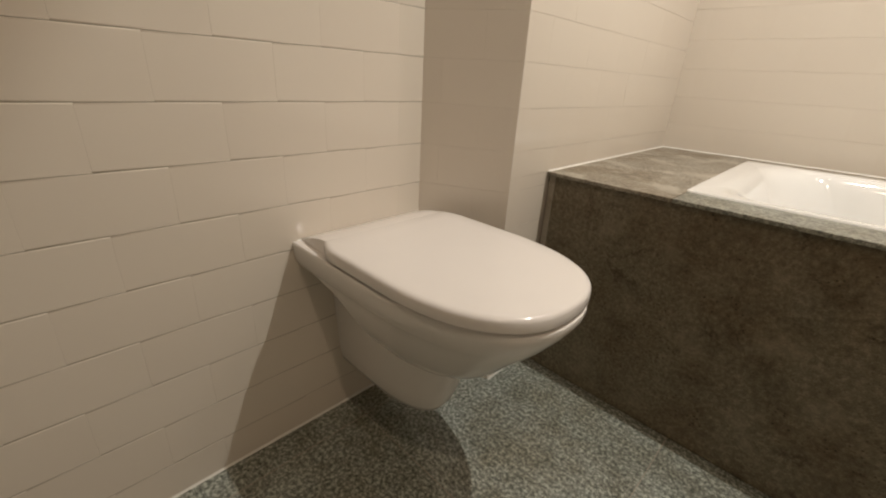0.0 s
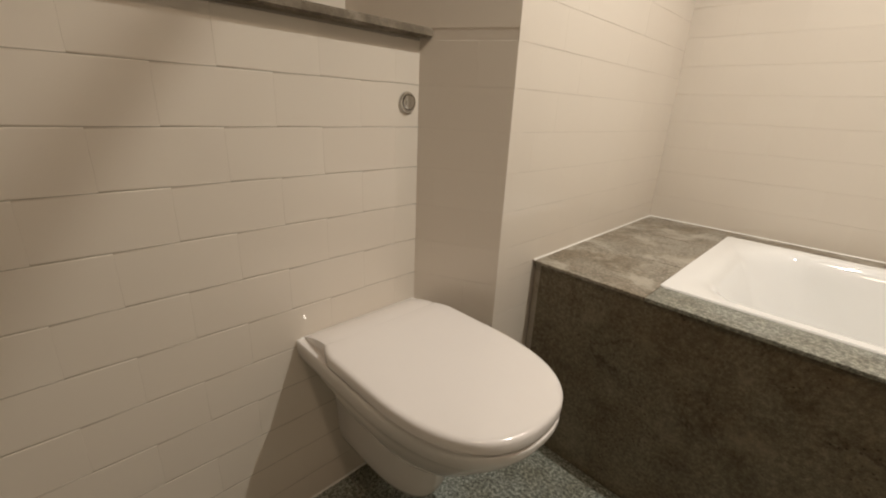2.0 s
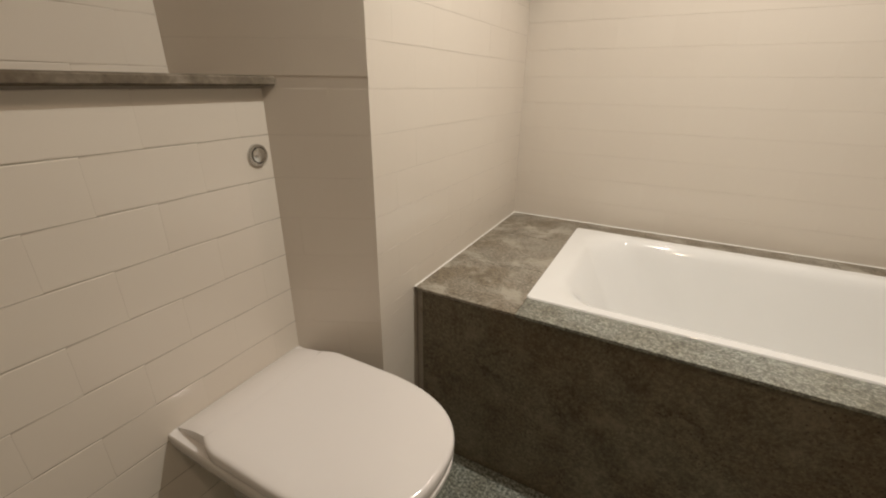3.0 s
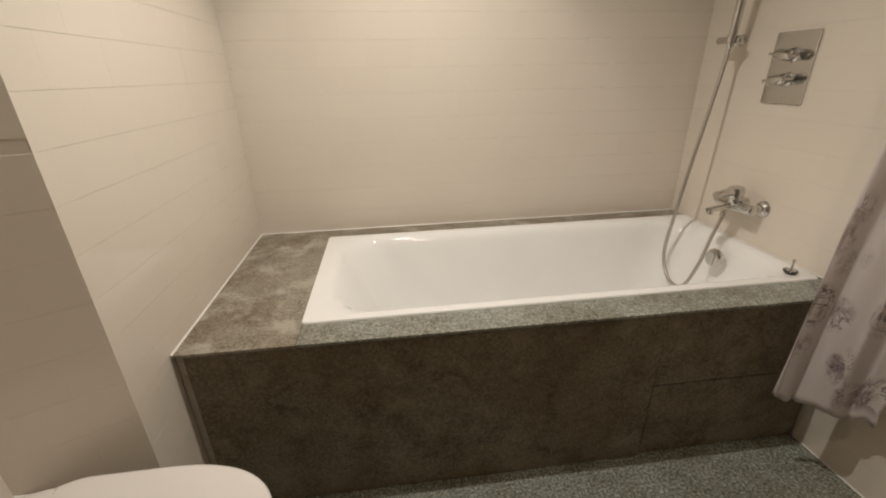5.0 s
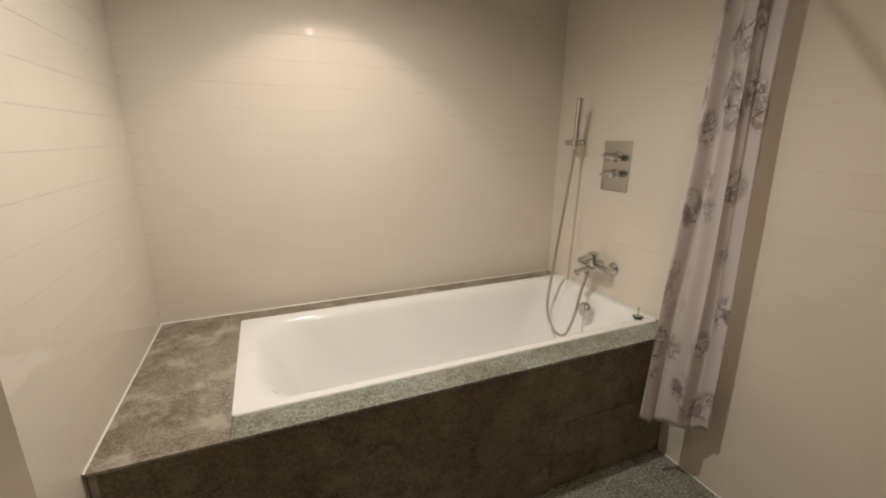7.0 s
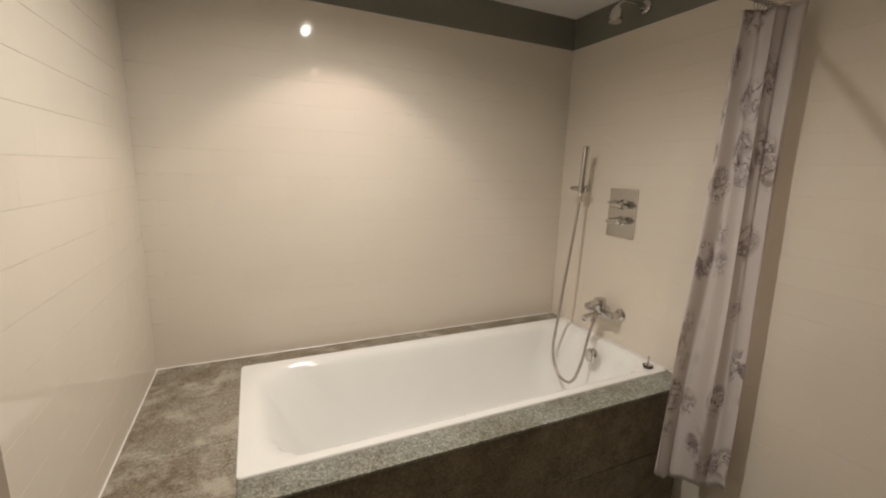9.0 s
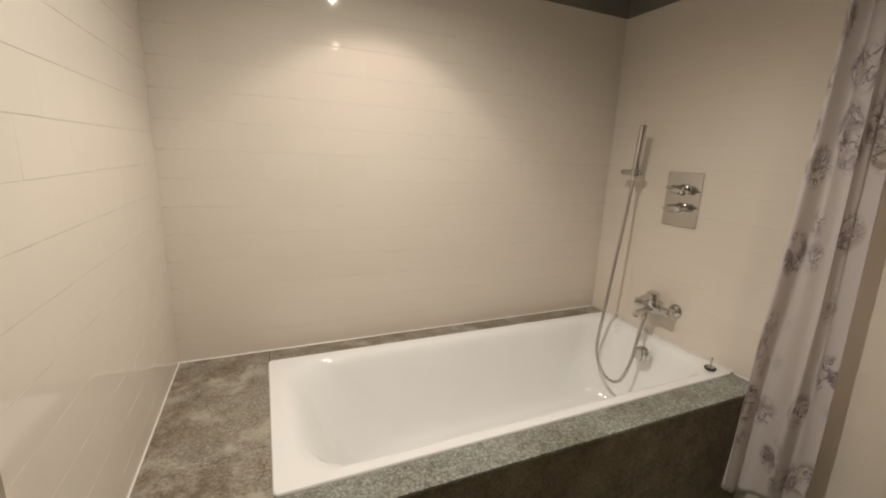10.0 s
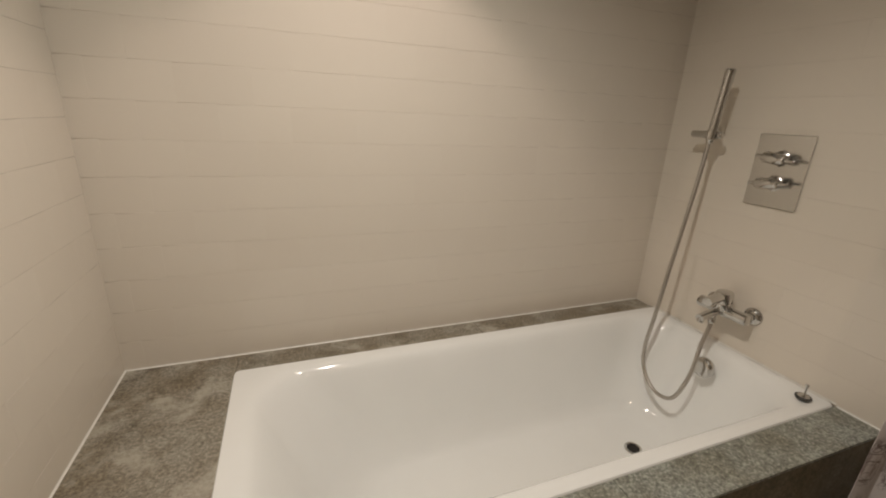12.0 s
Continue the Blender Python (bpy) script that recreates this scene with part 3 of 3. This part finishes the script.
for i, p in enumerate(path):
    d = (path[min(i + 1, len(path) - 1)] - path[max(i - 1, 0)]).normalized()
    side = (side - d * side.dot(d)).normalized()
    up = d.cross(side)
    r = 0.0080 if i % 2 else 0.0074
    rings.append([p + (side * math.cos(a) + up * math.sin(a)) * r for a in (2 * math.pi * k / 10 for k in range(10))])
add_rings(bm, rings)
part("hose", bm, HOSE_METAL, handset, "ribbed steel hose hanging in a loop", True)

holder = thing("hand_shower_bracket", "chrome wall bracket holding the hand shower", "bracket")
bm = bmesh.new()
add_turned(bm, (-0.0005, -0.212, 1.437), (-1, 0, 0), [(0, 0.021), (0.005, 0.021), (0.007, 0.019), (0.008, 0.012), (0.072, 0.0115)], 28)
part("wall_post", bm, CHROME, holder, smooth=True)
bm = bmesh.new()
add_rod(bm, (-0.082, -0.180, 1.437), (-0.083, -0.300, 1.437), 0.0135, 24, 0.002)
part("arm", bm, CHROME, holder, smooth=True)
bm = bmesh.new()
h = low + axis * 0.125
add_turned(bm, h - axis.normalized() * 0.016, axis, [(0, 0.0185), (0.002, 0.0205), (0.030, 0.0205), (0.032, 0.0185)], 28)
part("clamp", bm, CHROME, holder, smooth=True)

head = thing("overhead_shower", "small chrome fixed shower head on a wall arm", "shower head")
bm = bmesh.new()
add_turned(bm, (0.0005, -0.474, 2.295), (-1, 0, 0), [(0, 0.030), (0.005, 0.030), (0.009, 0.026), (0.012, 0.013)], 28)
part("flange", bm, CHROME, head, smooth=True)
bm = bmesh.new()
arm_path = smooth_path([(-0.004, -0.474, 2.295), (-0.09, -0.474, 2.300), (-0.150, -0.474, 2.292), (-0.174, -0.474, 2.262)], 6)
add_rings(bm, [[p + Vector((0.010 * math.sin(a) * (0.3 if i < 12 else 0.9), 0.010 * math.cos(a), 0.010 * math.sin(a) * (1 if i < 12 else 0.5))) for a in (2 * math.pi * k / 16 for k in range(16))] for i, p in enumerate(arm_path)])
part("arm", bm, CHROME, head, smooth=True)
bm = bmesh.new()
add_turned(bm, (-0.176, -0.474, 2.268), (-0.1, 0, -1), [(0, 0.011), (0.012, 0.014), (0.020, 0.024), (0.050, 0.029), (0.066, 0.030), (0.070, 0.028), (0.070, 0)], 32)
part("head", bm, CHROME, head, smooth=True)


# ---- shower curtain ----
curtain = thing("shower_curtain", "gathered white shower curtain with purple-grey sketched print", "curtain")
bm = bmesh.new()
uv = bm.loops.layers.uv.new("UVMap")
COLS, ROWS_Z = 96, 70
grid = []
for j in range(ROWS_Z + 1):
    v = j / ROWS_Z
    z = 0.30 + (2.085 - 0.30) * v
    a = Vector((-0.262 + 0.105 * v, -1.005 - 0.005 * v, 0))
    b = Vector((-0.074 + 0.022 * v, -1.178 + 0.018 * v, 0))
    along = (b - a).normalized()
    out = Vector((along.y, -along.x, 0))
    if out.x > 0:
        out = -out
    row = []
    for i in range(COLS + 1):
        u = i / COLS
        bend = u + 0.05 * math.sin(2 * math.pi * u + 2.6 * v) + 0.02 * math.sin(7 * v + 3 * u)
        ph = 2 * math.pi * 2.15 * bend + 0.5
        amp = 0.015 - 0.004 * v + 0.004 * math.sin(5 * u + 4 * v)
        off = amp * math.sin(ph) + 0.0035 * math.sin(2.3 * ph + 3.5 * v) + 0.0016 * math.sin(13 * v + 9 * u) * math.sin(5 * v + 4 * u)
        p = a.lerp(b, u) + out * off + along * (0.005 * math.sin(2 * ph))
        sag = (0.010 * math.sin(ph + 0.6) + 0.003 * math.sin(3.1 * ph)) * (1 - v) ** 8
        row.append((bm.verts.new((min(p.x, -0.012), p.y, z + sag)), (0.55 * u, 1.785 * v)))
    grid.append(row)
for r0, r1 in zip(grid, grid[1:]):
    for i in range(COLS):
        corners = (r0[i], r0[i + 1], r1[i + 1], r1[i])
        f = bm.faces.new([c[0] for c in corners])
        for loop, c in zip(f.loops, corners):
            loop[uv].uv = c[1]
cloth = part("cloth", bm, CLOTH, curtain, smooth=True)
cloth.data.shade_smooth()
solid = cloth.modifiers.new("thickness", "SOLIDIFY")
solid.thickness = 0.0012


rail = thing("curtain_rail", "slim chrome shower curtain rail between two walls", "curtain rail")
RY, RZ = -1.065, 2.10
bm = bmesh.new()
add_rod(bm, (XE + 0.0005, RY, RZ), (-0.0005, RY, RZ), 0.007, 20)
part("rod", bm, CHROME, rail, smooth=True)
for x, d in ((XE + 0.0005, 1), (-0.0005, -1)):
    bm = bmesh.new()
    add_turned(bm, (x, RY, RZ), (d, 0, 0), [(0, 0.022), (0.004, 0.022), (0.010, 0.013), (0.022, 0.011), (0.024, 0.008)], 24)
    part("flange", bm, CHROME, rail, smooth=True)
for i in range(7):
    bm = bmesh.new()
    x = -0.150 + 0.018 * i
    add_rings(bm, [[(x + 0.0018 * math.cos(b), RY + (0.015 + 0.0018 * math.sin(b)) * math.cos(a), RZ - 0.006 + (0.015 + 0.0018 * math.sin(b)) * math.sin(a)) for b in (2 * math.pi * k / 8 for k in range(8))]
                   for a in (2 * math.pi * n / 24 for n in range(25))], False, False)
    part("curtain_ring", bm, CHROME, curtain, "small chrome curtain ring", True)


# ---- recessed downlights ----
def downlight(x, y, watts, cone, blend, size, glow, colour):
    lamp = thing("ceiling_downlight", "round recessed ceiling downlight with white ring, lit", "ceiling light", "recessed ceiling downlights")
    lamp.location = (x, y, CEIL)
    bm = bmesh.new()
    add_turned(bm, (0, 0, 0), (0, 0, -1), [(0, 0.046), (0.003, 0.046), (0.005, 0.042), (0.004, 0.034), (0.0005, 0.033)], 36)
    part("ring", bm, CEILING_PAINT, lamp, smooth=True)
    bm = bmesh.new()
    add_turned(bm, (0, 0, -0.0006), (0, 0, -1), [(0, 0.032), (0.0012, 0.032), (0.0016, 0.028), (0.0004, 0.010), (0.0003, 0)], 32)
    part("reflector", bm, BRUSHED, lamp, "shallow satin metal reflector", True)
    bm = bmesh.new()
    add_turned(bm, (0, 0, -0.0012), (0, 0, -1), [(0, 0.0060), (0.003, 0.0080), (0.005, 0.0075), (0.0065, 0.0045), (0.007, 0)], 20)
    part("bulb", bm, glow_material("lamp_glass", (1.0, 0.90, 0.77), glow), lamp, "small bright bulb", True)
    data = bpy.data.lights.new("downlight", "SPOT")
    data.energy, data.color = watts, colour
    data.spot_size, data.spot_blend, data.shadow_soft_size = radians(cone), blend, size
    spot = new("downlight_beam", data)
    spot.location = (x, y, CEIL - 0.03)
    return lamp


for row in LAMPS:
    downlight(*row)


# ---- tiles ----
TILE_MESHES = {}


def tile_mesh(w, h, soft=1.0, depth=0.003):
    """A thin tile face in x and z, its glazed edges rolling off softly towards -y."""
    key = (round(w, 4), round(h, 4), soft)
    if key not in TILE_MESHES:
        bm = bmesh.new()
        rings = []
        for side, roll, y in ((0, 0, 0.0), (0, 0, -depth + 0.0005), (0.00004, 0.0004, -depth + 0.00022), (0.00008, 0.0011, -depth + 0.00007), (0.00016, 0.0024, -depth)):
            rings.append([(x, y, z) for x, z in ((side, roll * soft), (w - side, roll * soft), (w - side, h - roll * soft), (side, h - roll * soft))])
        add_rings(bm, rings, cap_start=False)
        bmesh.ops.recalc_face_normals(bm, faces=bm.faces)
        for f in bm.faces:
            f.smooth = len(f.verts) == 4 and f.calc_area() < 0.5 * w * h
        mesh = bpy.data.meshes.new("tile")
        bm.to_mesh(mesh)
        bm.free()
        mesh.materials.append(TILE)
        TILE_MESHES[key] = mesh
    return TILE_MESHES[key]


def tile_wall(wall, origin, turn, u0, u1, z0, z1, first_z, pitch, first_u, width=0.2, joint=0.0004, upright=0.00005, soft=1.0):
    """Brick-bond tiles on a wall: u runs along the wall from origin, turn is the wall's heading in degrees."""
    base = Matrix.Translation(origin) @ Matrix.Rotation(radians(turn), 4, "Z")
    k = math.floor((z0 - first_z) / pitch)
    while first_z + k * pitch < z1 - 0.004:
        za, zb = max(z0, first_z + k * pitch), min(z1, first_z + (k + 1) * pitch)
        start = first_u + (width / 2 if k % 2 else 0)
        n = math.floor((u0 - start) / width)
        while start + n * width < u1 - 0.004:
            ua, ub = max(u0, start + n * width), min(u1, start + (n + 1) * width)
            n += 1
            if ub - ua < 0.006 or zb - za < 0.006:
                continue
            ob = new("tile", tile_mesh(ub - ua - upright, zb - za - joint, soft))
            ob.parent = wall
            lean = Euler((random.gauss(0, 0.0006), random.gauss(0, 0.0002), random.gauss(0, 0.0004)))
            ob.matrix_basis = base @ Matrix.Translation((ua + upright / 2, 0.003 - random.random() * 0.00015, za + joint / 2)) @ lean.to_matrix().to_4x4()
        k += 1


tile_wall(wall_north, (XE, 0, 0), 0, 0, -XE, DECK, BAND, 0.630, 0.1045, 0.06, joint=0.0002, soft=0.7)
tile_wall(wall_east, (0, 0, 0), -90, 0, 2.6, DECK, BAND, 0.630, 0.1045, 0.0, joint=0.0003, soft=0.4)
tile_wall(wall_east, (0, 0, 0), -90, -YF, 2.6, 0, DECK, 0.003, 0.1045, 0.0, joint=0.0003, soft=0.4)
tile_wall(wall_end, (XE, 0, 0), 90, YP1, 0, DECK, BAND, 0.598, 0.1025, YP1, joint=0.0006, soft=0.2)
tile_wall(wall_end, (XE, 0, 0), 90, YP1, YF, 0, DECK, 0.598, 0.1025, YP1, joint=0.0006, soft=0.2)
tile_wall(wall_toilet, (XT, 0, 0), 90, -2.9, YP0, 0, LEDGE, 0.598, 0.1025, -1.80, joint=0.0012, upright=0.00010)
tile_wall(wall_recess, (XR, 0, 0), 90, -2.9, YR, 1.240, BAND, 0.640, 0.1025, -1.80)
heading = math.degrees(math.atan2(uy, ux))
tile_wall(wall_return, (XT, YP0, 0), heading, 0, ul, 0, LEDGE, 0.598, 0.1025, 0.05, joint=0.0002, soft=0.2)
tile_wall(wall_return, (XT, YP0, 0), heading, -math.hypot(XT - XR, YP0 - YR), ul, 1.240, BAND, 0.598, 0.1025, 0.05, joint=0.0002, soft=0.2)

# floor slabs
xs = [XT] + [x for x in (-2.265 + 0.61 * i for i in range(5)) if x < -0.02] + [0.0]
ys = [YB] + [y for y in (-1.475 + 0.61 * i for i in range(-3, 2)) if YB < y < YF] + [YF + 0.03]
for xa, xb in zip(xs, xs[1:]):
    for ya, yb in zip(ys, ys[1:]):
        part("floor_tile", box(xa + J, xb - J, ya + J, yb - J, -0.01, 0.0, bevel=0.001, segments=1), FLOOR_STONE, floor)
